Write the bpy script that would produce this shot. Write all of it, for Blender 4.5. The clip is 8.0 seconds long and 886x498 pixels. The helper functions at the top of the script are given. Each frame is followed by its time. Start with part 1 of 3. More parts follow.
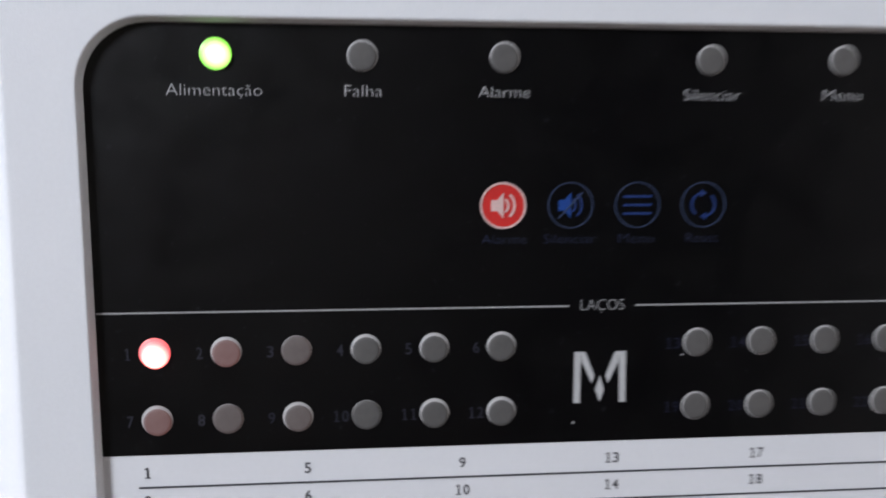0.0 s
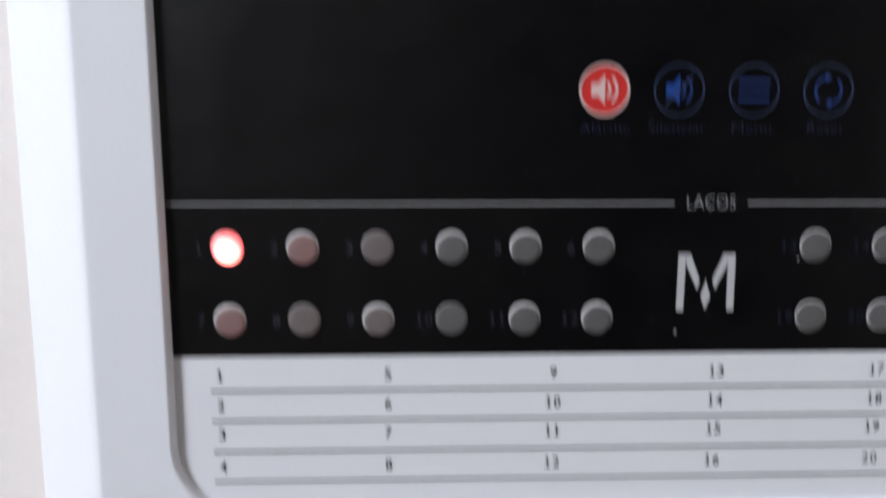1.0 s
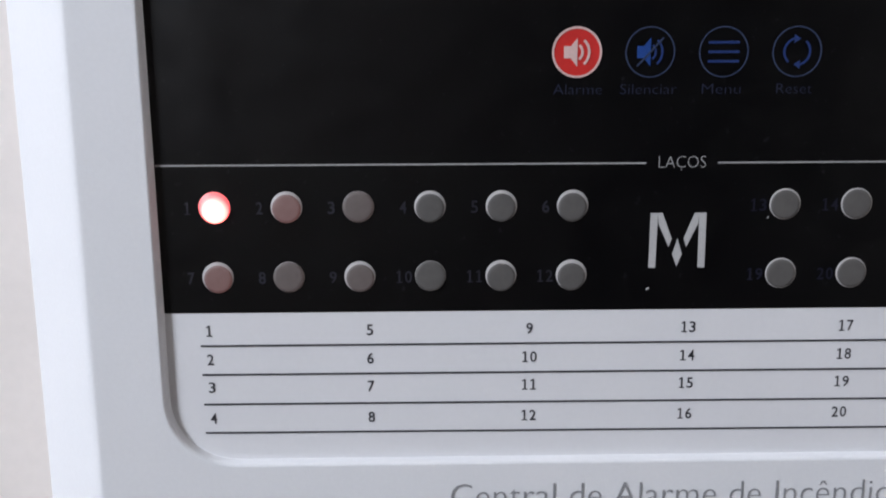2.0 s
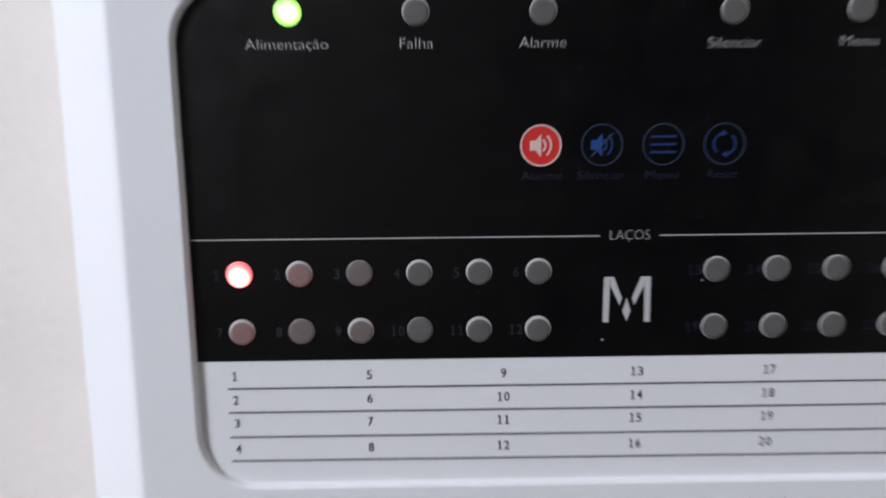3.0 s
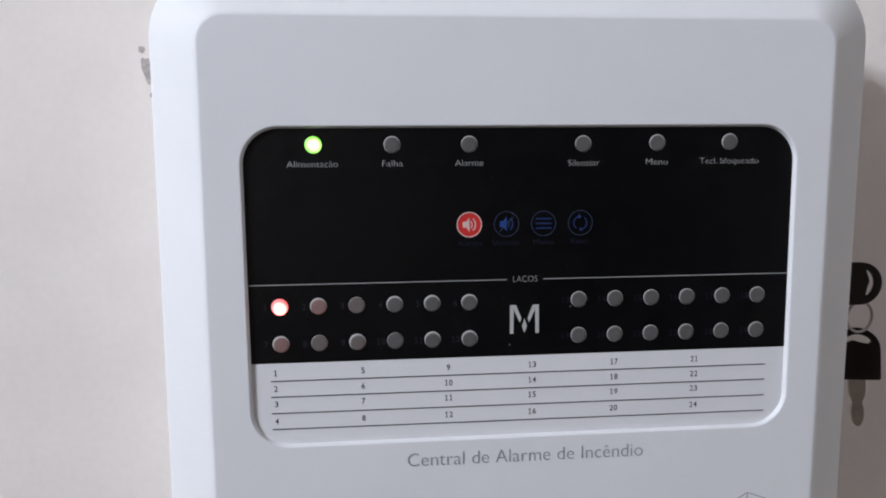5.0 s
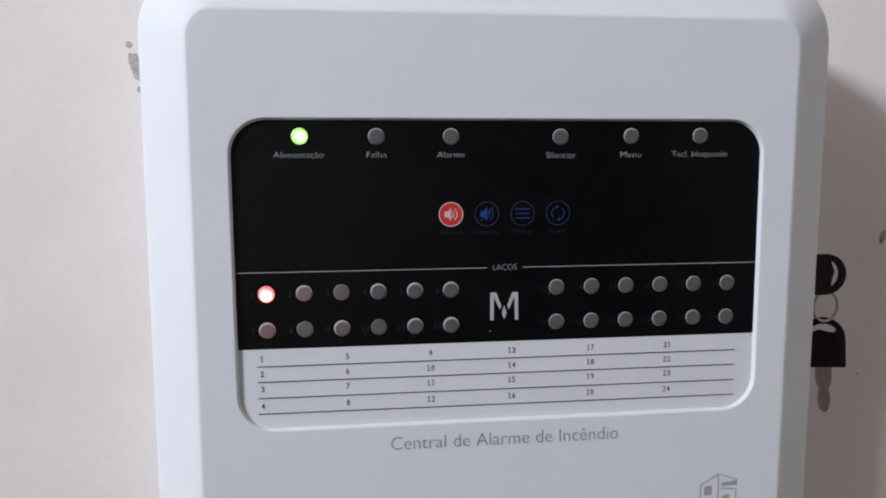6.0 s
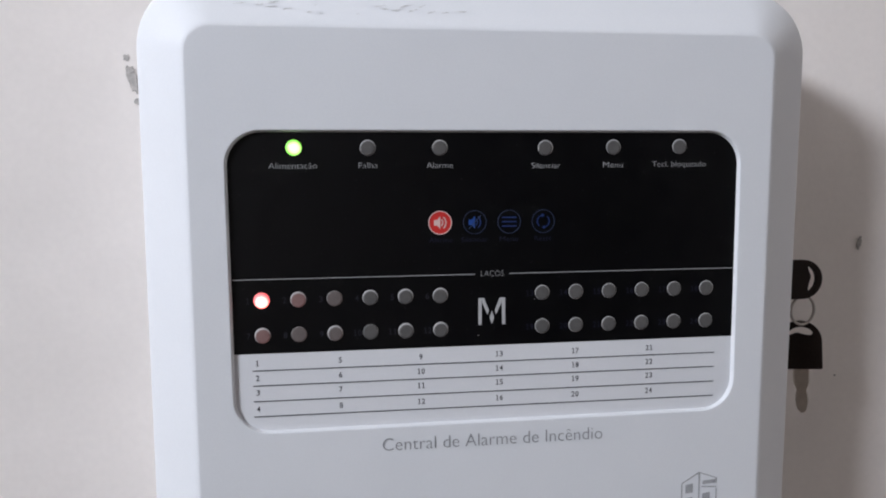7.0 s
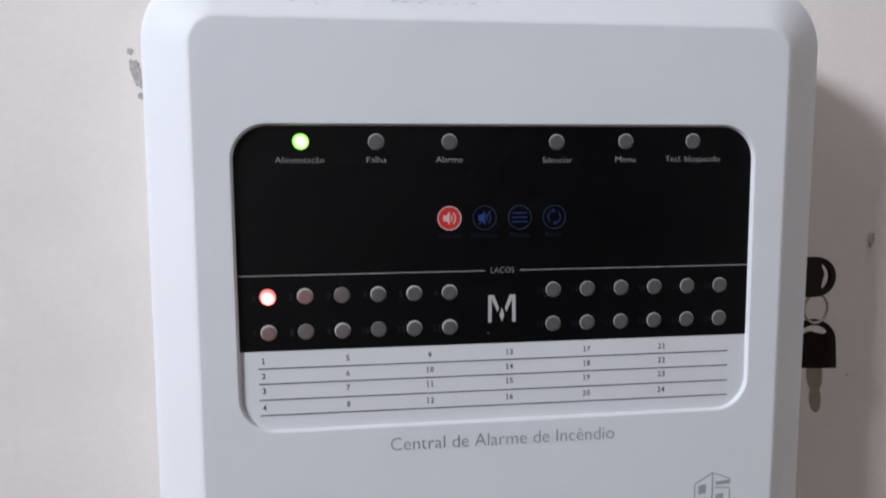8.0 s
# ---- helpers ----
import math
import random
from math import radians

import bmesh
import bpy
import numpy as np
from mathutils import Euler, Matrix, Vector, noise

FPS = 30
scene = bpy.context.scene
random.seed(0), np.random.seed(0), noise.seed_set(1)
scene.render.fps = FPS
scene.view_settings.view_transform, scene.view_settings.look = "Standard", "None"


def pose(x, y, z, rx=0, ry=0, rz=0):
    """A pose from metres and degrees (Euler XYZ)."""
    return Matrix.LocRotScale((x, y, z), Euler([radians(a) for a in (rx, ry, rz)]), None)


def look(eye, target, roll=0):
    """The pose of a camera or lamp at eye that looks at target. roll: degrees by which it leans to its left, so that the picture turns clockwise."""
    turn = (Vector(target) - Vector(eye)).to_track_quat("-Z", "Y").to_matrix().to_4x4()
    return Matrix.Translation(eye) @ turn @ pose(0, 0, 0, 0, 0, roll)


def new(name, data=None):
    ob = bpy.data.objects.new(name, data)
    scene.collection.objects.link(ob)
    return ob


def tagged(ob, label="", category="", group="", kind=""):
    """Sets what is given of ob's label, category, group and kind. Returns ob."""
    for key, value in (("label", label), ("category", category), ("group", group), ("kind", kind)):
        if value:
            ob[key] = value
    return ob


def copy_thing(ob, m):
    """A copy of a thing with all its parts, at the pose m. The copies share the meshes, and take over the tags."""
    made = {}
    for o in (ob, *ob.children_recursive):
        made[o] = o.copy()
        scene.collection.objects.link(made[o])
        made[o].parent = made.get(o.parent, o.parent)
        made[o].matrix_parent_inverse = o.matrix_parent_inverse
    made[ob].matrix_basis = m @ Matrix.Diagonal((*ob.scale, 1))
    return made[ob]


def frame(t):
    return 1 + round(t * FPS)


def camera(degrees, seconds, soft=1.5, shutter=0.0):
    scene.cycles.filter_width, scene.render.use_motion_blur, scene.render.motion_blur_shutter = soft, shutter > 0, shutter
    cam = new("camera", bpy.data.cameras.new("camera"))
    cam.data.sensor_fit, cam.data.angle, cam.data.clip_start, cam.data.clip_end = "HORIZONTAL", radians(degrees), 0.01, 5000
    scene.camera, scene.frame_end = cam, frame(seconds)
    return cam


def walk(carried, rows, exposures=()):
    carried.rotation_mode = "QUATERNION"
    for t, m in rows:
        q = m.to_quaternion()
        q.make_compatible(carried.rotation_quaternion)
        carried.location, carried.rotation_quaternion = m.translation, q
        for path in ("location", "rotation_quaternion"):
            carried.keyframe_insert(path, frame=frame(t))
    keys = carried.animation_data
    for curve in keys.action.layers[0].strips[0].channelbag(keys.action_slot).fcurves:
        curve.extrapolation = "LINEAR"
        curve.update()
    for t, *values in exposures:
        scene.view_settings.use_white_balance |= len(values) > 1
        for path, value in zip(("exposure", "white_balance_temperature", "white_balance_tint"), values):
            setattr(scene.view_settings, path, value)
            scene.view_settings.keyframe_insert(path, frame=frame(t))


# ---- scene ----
cam = camera(64.78, 8.0, soft=1.9, shutter=0.8)
PATH = [
    (0, (0.05833, -0.17651, 1.44218), (0.2158, 1.8085, 1.2551), -0.15),
    (0.2, (0.05813, -0.16932, 1.44311), (0.1686, 1.8155, 1.2234), -0.52),
    (0.3, (0.05620, -0.16887, 1.44231), (0.1491, 1.8176, 1.2296), -0.48),
    (0.5, (0.04986, -0.16754, 1.44261), (0.1430, 1.8158, 1.2024), -0.20),
    (0.6, (0.04780, -0.16661, 1.43959), (0.1332, 1.8182, 1.2089), -0.16),
    (0.7, (0.04513, -0.16637, 1.43584), (0.1243, 1.8198, 1.2149), -0.15),
    (0.8, (0.04314, -0.16496, 1.43316), (0.1271, 1.8170, 1.1789), -0.02),
    (0.9, (0.04344, -0.16484, 1.42730), (0.1178, 1.8168, 1.1672), 0.06),
    (1, (0.04480, -0.16330, 1.42151), (0.1131, 1.8178, 1.1560), 0.02),
    (1.2, (0.04734, -0.16661, 1.41071), (0.1080, 1.8079, 1.0981), 0.01),
    (2.3, (0.05363, -0.17270, 1.41692), (0.0762, 1.8055, 1.1230), -0.46),
    (2.5, (0.05339, -0.17510, 1.41899), (0.0765, 1.8020, 1.1180), -0.55),
    (2.7, (0.05555, -0.17832, 1.42814), (0.0770, 1.7969, 1.1153), -0.57),
    (2.8, (0.05707, -0.18571, 1.43439), (0.0726, 1.7875, 1.1084), -0.60),
    (3, (0.05687, -0.20100, 1.43810), (0.0831, 1.7752, 1.1319), -0.55),
    (3.1, (0.05544, -0.21226, 1.44039), (0.0836, 1.7625, 1.1248), -0.53),
    (3.2, (0.05381, -0.22386, 1.44325), (0.0857, 1.7496, 1.1201), -0.51),
    (3.3, (0.05314, -0.23697, 1.44622), (0.0955, 1.7397, 1.1448), -0.56),
    (3.5, (0.05162, -0.26185, 1.45821), (0.1376, 1.7175, 1.1849), -0.36),
    (3.7, (0.05233, -0.28355, 1.46084), (0.1588, 1.6988, 1.2178), -0.41),
    (4, (0.05428, -0.30142, 1.45613), (0.1937, 1.6821, 1.2409), -0.42),
    (4.5, (0.05307, -0.30404, 1.45494), (0.2185, 1.6788, 1.2525), -0.56),
    (4.7, (0.04826, -0.31331, 1.45634), (0.2177, 1.6696, 1.2578), -0.65),
    (5.8, (0.04478, -0.32801, 1.45849), (0.2730, 1.6486, 1.2565), -0.38),
    (5.9, (0.04477, -0.33018, 1.45471), (0.2779, 1.6470, 1.2637), -0.43),
    (6, (0.04437, -0.33235, 1.45034), (0.2787, 1.6456, 1.2690), -0.45),
    (6.1, (0.04504, -0.33401, 1.45071), (0.2859, 1.6432, 1.2703), -0.42),
    (6.2, (0.04572, -0.33556, 1.45156), (0.2945, 1.6409, 1.2731), -0.46),
    (6.3, (0.04579, -0.33794, 1.45211), (0.2988, 1.6381, 1.2751), -0.41),
    (6.4, (0.04534, -0.34036, 1.45215), (0.2994, 1.6354, 1.2738), -0.39),
    (6.5, (0.04531, -0.34146, 1.45298), (0.3024, 1.6342, 1.2776), -0.43),
    (6.6, (0.04507, -0.34476, 1.45436), (0.3089, 1.6306, 1.2862), -0.44),
    (6.7, (0.04531, -0.34491, 1.45489), (0.3109, 1.6307, 1.2923), -0.45),
    (6.8, (0.04423, -0.34644, 1.45444), (0.3095, 1.6291, 1.2906), -0.53),
    (6.9, (0.04406, -0.34601, 1.45318), (0.3064, 1.6298, 1.2874), -0.49),
    (7, (0.04394, -0.34432, 1.45227), (0.3029, 1.6319, 1.2864), -0.55),
    (7.1, (0.04271, -0.34655, 1.45152), (0.3007, 1.6299, 1.2864), -0.52),
    (7.2, (0.04366, -0.34384, 1.45088), (0.3010, 1.6330, 1.2906), -0.51),
    (7.3, (0.04449, -0.34294, 1.45035), (0.3048, 1.6339, 1.2944), -0.50),
    (7.4, (0.04464, -0.34272, 1.44934), (0.3071, 1.6339, 1.2944), -0.53),
    (7.5, (0.04420, -0.34185, 1.44756), (0.3037, 1.6350, 1.2903), -0.55),
    (7.6, (0.04302, -0.34108, 1.44696), (0.3011, 1.6356, 1.2856), -0.52),
    (7.7, (0.04257, -0.33895, 1.44651), (0.3009, 1.6375, 1.2826), -0.50),
    (7.8, (0.04134, -0.33870, 1.44652), (0.3001, 1.6376, 1.2807), -0.50),
    (8, (0.04066, -0.33784, 1.44966), (0.2966, 1.6389, 1.2849), -0.51),
]
EXPOSURES = [(0.0, 0.30), (0.5, 0.36), (1.0, 0.30), (2.5, 0.15), (3.5, 0.18), (4.5, 0.05), (6.0, 0.0), (8.0, 0.0)]
walk(cam, [(t, look(eye, target, roll)) for t, eye, target, roll in PATH], EXPOSURES)

# ---- world and light ----
WINDOW_Y, WINDOW_Z, WINDOW_W, WINDOW_H = -1.34, 2.64, 0.66, 0.42
ROOM_X0, ROOM_X1, ROOM_Y0, ROOM_Y1, ROOM_H = -2.0, 1.45, -4.0, 0.1, 3.0
world = bpy.data.worlds.new("sky_world")
scene.world = world
world.use_nodes = True
sky = world.node_tree.nodes.new("ShaderNodeTexSky")
sky.sky_type, sky.sun_disc = "NISHITA", False
sky.sun_elevation, sky.sun_rotation = radians(40), radians(120)
world.node_tree.nodes["Background"].inputs["Strength"].default_value = 0.1
world.node_tree.links.new(sky.outputs["Color"], world.node_tree.nodes["Background"].inputs["Color"])


def area_lamp(name, eye, target, w, h, power, colour):
    data = bpy.data.lights.new(name, "AREA")
    data.shape, data.size, data.size_y, data.energy, data.color = "RECTANGLE", w, h, power, colour
    ob = new(name, data)
    ob.matrix_world = look(eye, target)
    return ob


area_lamp("window_daylight", (ROOM_X0 - 0.05, WINDOW_Y, WINDOW_Z), (0.1, 0.0, 1.42), WINDOW_W, WINDOW_H, 98, (0.838, 0.893, 1.0))


# ---- materials ----
def make_material(name, colour, rough=0.5, metal=0.0, spec=0.5, mottle=0.0, scale=8.0, fine=0.0, fine_scale=600.0, bump=0.0, bump_scale=900.0,
                  emit=None, strength=0.0, coat=0.0, rough_vary=0.0):
    """Colour with a broad mottle and a fine grain, in object metres, with a fine relief."""
    mat = bpy.data.materials.new(name)
    mat.use_nodes = True
    nodes, links = mat.node_tree.nodes, mat.node_tree.links
    bsdf = nodes["Principled BSDF"]
    bsdf.inputs["Base Color"].default_value = (*colour, 1)
    bsdf.inputs["Roughness"].default_value = rough
    bsdf.inputs["Metallic"].default_value = metal
    bsdf.inputs["Specular IOR Level"].default_value = spec
    bsdf.inputs["Coat Weight"].default_value = coat
    if emit:
        bsdf.inputs["Emission Color"].default_value = (*emit, 1)
        bsdf.inputs["Emission Strength"].default_value = strength
    geo = nodes.new("ShaderNodeNewGeometry")

    def grain(size, detail):
        tex = nodes.new("ShaderNodeTexNoise")
        tex.inputs["Scale"].default_value, tex.inputs["Detail"].default_value = size, detail
        links.new(geo.outputs["Position"], tex.inputs["Vector"])
        return tex

    last = None
    for amount, size, detail in ((mottle, scale, 5), (fine, fine_scale, 3)):
        if amount <= 0:
            continue
        ramp = nodes.new("ShaderNodeMapRange")
        ramp.inputs["From Min"].default_value, ramp.inputs["From Max"].default_value = 0.3, 0.7
        ramp.inputs["To Min"].default_value, ramp.inputs["To Max"].default_value = 1 - amount, 1 + amount
        links.new(grain(size, detail).outputs["Fac"], ramp.inputs["Value"])
        mul = nodes.new("ShaderNodeVectorMath")
        mul.operation = "SCALE"
        if last is None:
            mul.inputs[0].default_value = colour
        else:
            links.new(last, mul.inputs[0])
        links.new(ramp.outputs["Result"], mul.inputs["Scale"])
        last = mul.outputs["Vector"]
    if last is not None:
        links.new(last, bsdf.inputs["Base Color"])
    if rough_vary > 0:
        ramp = nodes.new("ShaderNodeMapRange")
        ramp.inputs["From Min"].default_value, ramp.inputs["From Max"].default_value = 0.3, 0.7
        ramp.inputs["To Min"].default_value, ramp.inputs["To Max"].default_value = rough - rough_vary, rough + rough_vary
        links.new(grain(scale * 2.3, 4).outputs["Fac"], ramp.inputs["Value"])
        links.new(ramp.outputs["Result"], bsdf.inputs["Roughness"])
    if bump > 0:
        node = nodes.new("ShaderNodeBump")
        node.inputs["Strength"].default_value, node.inputs["Distance"].default_value = bump, 0.001
        links.new(grain(bump_scale, 4).outputs["Fac"], node.inputs["Height"])
        links.new(node.outputs["Normal"], bsdf.inputs["Normal"])
    return mat


PLASTER = make_material("cream_wall_paint", (0.80, 0.745, 0.71), 0.75, spec=0.25, mottle=0.035, scale=14, fine=0.015, fine_scale=220, bump=0.35, bump_scale=90)
ROOM_PAINT = make_material("room_wall_paint", (0.55, 0.50, 0.45), 0.8, spec=0.2, mottle=0.05, scale=3, fine=0.02, fine_scale=90)
# pale and dark paints of unseen walls, set for bounced light and reflections
BOUNCE_PAINT = make_material("pale_bounce_paint", (0.80, 0.745, 0.70), 0.8, spec=0.2, mottle=0.04, scale=3)
ABSORBER_PAINT = make_material("dark_absorber_paint", (0.05, 0.045, 0.042), 0.8, spec=0.2, mottle=0.06, scale=3)
CEILING_PAINT = make_material("ceiling_paint", (0.56, 0.53, 0.49), 0.85, spec=0.2, mottle=0.03, scale=3)
FLOOR_TILE = make_material("floor_stone", (0.13, 0.10, 0.08), 0.4, mottle=0.12, scale=5, fine=0.05, fine_scale=80)
ABS_WHITE = make_material("white_abs_plastic", (0.70, 0.71, 0.735), 0.55, spec=0.22, mottle=0.012, scale=22, fine=0.012, fine_scale=900, bump=0.10, bump_scale=2200, rough_vary=0.04)
ABS_BASE = make_material("white_abs_backbox", (0.68, 0.69, 0.70), 0.5, mottle=0.015, scale=25, bump=0.08, bump_scale=2000)
FILM_BLACK = make_material("black_polyester_film", (0.0006, 0.0006, 0.0011), 0.37, spec=0.29, mottle=0.12, scale=40, fine=0.2, fine_scale=1400, bump=0.05, bump_scale=2600, rough_vary=0.05)
FILM_WHITE = make_material("white_label_film", (0.70, 0.705, 0.73), 0.45, mottle=0.01, scale=30, fine=0.01, fine_scale=700)
PRINT_WHITE = make_material("white_print", (0.46, 0.46, 0.47), 0.5, fine=0.1, fine_scale=2500)
MARK_WHITE = make_material("white_mark_print", (0.44, 0.44, 0.445), 0.5, fine=0.08, fine_scale=2500)
PRINT_RULE = make_material("grey_rule_print", (0.34, 0.34, 0.345), 0.5, fine=0.08, fine_scale=2500)
PRINT_SLATE = make_material("slate_print", (0.016, 0.017, 0.027), 0.5, fine=0.1, fine_scale=2500)
PRINT_NAVY = make_material("navy_print", (0.0045, 0.006, 0.020), 0.5, fine=0.1, fine_scale=2500)
CAPTION_NAVY = make_material("slate_navy_print", (0.014, 0.019, 0.046), 0.5, fine=0.1, fine_scale=2500)
PRINT_RING = make_material("slate_ring_print", (0.028, 0.043, 0.090), 0.5, fine=0.1, fine_scale=2500)
PRINT_BLUE = make_material("blue_print", (0.007, 0.046, 0.22), 0.5, fine=0.1, fine_scale=2500)
PRINT_BLUE_DIM = make_material("dim_blue_print", (0.010, 0.031, 0.135), 0.5, fine=0.1, fine_scale=2500)
PRINT_RED = make_material("red_print", (0.54, 0.024, 0.021), 0.45, mottle=0.05, scale=120, fine=0.05, fine_scale=1500)
PRINT_PINK = make_material("pale_pink_print", (0.62, 0.44, 0.42), 0.5, fine=0.06, fine_scale=1500)
PRINT_INK = make_material("dark_ink", (0.03, 0.03, 0.038), 0.6, fine=0.2, fine_scale=2500)
PRINT_GREY = make_material("grey_ink", (0.25, 0.255, 0.27), 0.55, fine=0.15, fine_scale=1500)
EMBLEM_GREY = make_material("pale_grey_ink", (0.34, 0.345, 0.36), 0.55, fine=0.15, fine_scale=1500)
SCRIBBLE_INK = make_material("faded_pen_ink", (0.55, 0.55, 0.55), 0.6, mottle=0.22, scale=500)
CHIP_GREY = make_material("bared_grey_plaster", (0.44, 0.41, 0.39), 0.9, mottle=0.25, scale=300, bump=0.4, bump_scale=1500)
LENS_GREY = make_material("smoky_led_lens", (0.090, 0.086, 0.084), 0.55, spec=0.5, mottle=0.08, scale=500)
# unlit lenses whose red spill from the lit zone 1 is put into emission
LENS_SPILL = make_material("smoky_led_lens_red_spill_glow", (0.11, 0.10, 0.10), 0.55, spec=0.5, mottle=0.08, scale=500, emit=(1.0, 0.22, 0.16), strength=0.062)
LENS_FAINT_SPILL = make_material("smoky_led_lens_faint_spill_glow", (0.105, 0.10, 0.098), 0.55, spec=0.5, mottle=0.08, scale=500, emit=(1.0, 0.30, 0.22), strength=0.014)
LED_BODY = make_material("milky_led_rim", (0.39, 0.38, 0.38), 0.5, spec=0.4, mottle=0.05, scale=500)
LENS_RED_LIT = make_material("lit_red_led_lens", (0.6, 0.3, 0.28), 0.4, emit=(1.0, 0.155, 0.135), strength=8.0)
RIM_RED_LIT = make_material("lit_red_led_rim", (0.5, 0.2, 0.2), 0.4, emit=(1.0, 0.10, 0.11), strength=0.95)
LENS_GREEN_LIT = make_material("lit_green_led_lens", (0.4, 0.6, 0.3), 0.4, emit=(0.78, 1.0, 0.50), strength=1.35)
RIM_GREEN_LIT = make_material("lit_green_led_rim", (0.2, 0.5, 0.1), 0.4, emit=(0.30, 1.0, 0.06), strength=0.85)
KEY_BLACK = make_material("black_key_plastic", (0.019, 0.013, 0.0105), 0.6, spec=0.12, fine=0.2, fine_scale=900, bump=0.1, bump_scale=1500)
STEEL = make_material("worn_steel", (0.45, 0.40, 0.35), 0.38, metal=0.9, mottle=0.1, scale=200, rough_vary=0.08)
RING_STEEL = make_material("ring_steel", (0.38, 0.34, 0.31), 0.35, metal=0.7, mottle=0.08, scale=300)
WINDOW_PAINT = make_material("window_frame_paint", (0.7, 0.7, 0.68), 0.5, mottle=0.03, scale=20)


def graded_glow(mat, cx, cz, stops):
    """Lets a lit lens shine by its distance from the hot spot at cx, cz: stops of metres and colour."""
    nodes, links = mat.node_tree.nodes, mat.node_tree.links
    bsdf, geo = nodes["Principled BSDF"], nodes["Geometry"]
    parts = nodes.new("ShaderNodeSeparateXYZ")
    flat = nodes.new("ShaderNodeCombineXYZ")
    away = nodes.new("ShaderNodeVectorMath")
    away.operation = "DISTANCE"
    away.inputs[1].default_value = (cx, 0, cz)
    links.new(geo.outputs["Position"], parts.inputs["Vector"])
    links.new(parts.outputs["X"], flat.inputs["X"])
    links.new(parts.outputs["Z"], flat.inputs["Z"])
    links.new(flat.outputs["Vector"], away.inputs[0])
    reach = nodes.new("ShaderNodeMapRange")
    reach.inputs["From Max"].default_value = 0.005
    links.new(away.outputs["Value"], reach.inputs["Value"])
    ramp = nodes.new("ShaderNodeValToRGB")
    ramp.color_ramp.elements[0].position, ramp.color_ramp.elements[1].position = stops[0][0] / 0.005, stops[-1][0] / 0.005
    ramp.color_ramp.elements[0].color, ramp.color_ramp.elements[1].color = (*stops[0][1], 1), (*stops[-1][1], 1)
    for metres, colour in stops[1:-1]:
        ramp.color_ramp.elements.new(metres / 0.005).color = (*colour, 1)
    links.new(reach.outputs["Result"], ramp.inputs["Fac"])
    links.new(ramp.outputs["Color"], bsdf.inputs["Emission Color"])


graded_glow(LENS_RED_LIT, 0.0002, 1.3992, [(0.0, (1.0, 0.20, 0.17)), (0.0022, (0.8, 0.15, 0.125)), (0.0030, (0.35, 0.065, 0.06)), (0.0036, (0.15, 0.014, 0.016))])
graded_glow(LENS_GREEN_LIT, 0.0178, 1.4732, [(0.0, (0.95, 1.0, 0.8)), (0.0020, (0.75, 0.95, 0.5)), (0.0029, (0.42, 0.85, 0.16)), (0.0037, (0.13, 0.6, 0.03))])


def add_dust(mat, dust_colour, size, low, high):
    """Sparse pale specks over a material's colour."""
    nodes, links = mat.node_tree.nodes, mat.node_tree.links
    bsdf, geo = nodes["Principled BSDF"], nodes["Geometry"]
    tex = nodes.new("ShaderNodeTexNoise")
    tex.inputs["Scale"].default_value, tex.inputs["Detail"].default_value = size, 2
    links.new(geo.outputs["Position"], tex.inputs["Vector"])
    cut = nodes.new("ShaderNodeMapRange")
    cut.inputs["From Min"].default_value, cut.inputs["From Max"].default_value = low, high
    links.new(tex.outputs["Fac"], cut.inputs["Value"])
    mix = nodes.new("ShaderNodeMix")
    mix.data_type = "RGBA"
    links.new(cut.outputs["Result"], mix.inputs["Factor"])
    links.new(bsdf.inputs["Base Color"].links[0].from_socket, mix.inputs["A"])
    mix.inputs["B"].default_value = (*dust_colour, 1)
    links.new(mix.outputs["Result"], bsdf.inputs["Base Color"])


add_dust(FILM_BLACK, (0.016, 0.016, 0.019), 420, 0.66, 0.80)


# ---- mesh helpers ----
def link_mesh(name, verts, faces, mat, parent=None, label="", smooth_angle=None):
    data = bpy.data.meshes.new(name)
    data.from_pydata([tuple(v) for v in verts], [], faces)
    bm = bmesh.new()
    bm.from_mesh(data)
    bmesh.ops.recalc_face_normals(bm, faces=bm.faces)
    bm.to_mesh(data)
    bm.free()
    data.materials.append(mat)
    if smooth_angle:
        for poly in data.polygons:
            poly.use_smooth = True
        data.set_sharp_from_angle(angle=radians(smooth_angle))
    ob = new(name, data)
    if parent:
        ob.parent = parent
    if label:
        tagged(ob, label)
    return ob


def rounded(x0, x1, z0, z1, radii, n=8):
    """Outline in the x, z plane, counter-clockwise from the lower left corner; radii: lower left, lower right, upper right, upper left."""
    if not isinstance(radii, (tuple, list)):
        radii = (radii,) * 4
    corners = ((x0, z0, 1, 1, 180), (x1, z0, -1, 1, 270), (x1, z1, -1, -1, 0), (x0, z1, 1, -1, 90))
    out = []
    for (x, z, sx, sz, a0), r in zip(corners, radii):
        for k in range(n + 1):
            a = radians(a0 + 90 * k / n)
            out.append((x + sx * r + r * math.cos(a), z + sz * r + r * math.sin(a)))
    return out


def loops_mesh(loops, cap_first=False, cap_last=False):
    """Vertices and faces of closed loops of equal length, joined one to the next."""
    n = len(loops[0])
    verts = [v for loop in loops for v in loop]
    faces = [(i * n + k, i * n + (k + 1) % n, (i + 1) * n + (k + 1) % n, (i + 1) * n + k) for i in range(len(loops) - 1) for k in range(n)]
    if cap_first:
        faces.append(tuple(range(n - 1, -1, -1)))
    if cap_last:
        faces.append(tuple(range((len(loops) - 1) * n, len(loops) * n)))
    return verts, faces


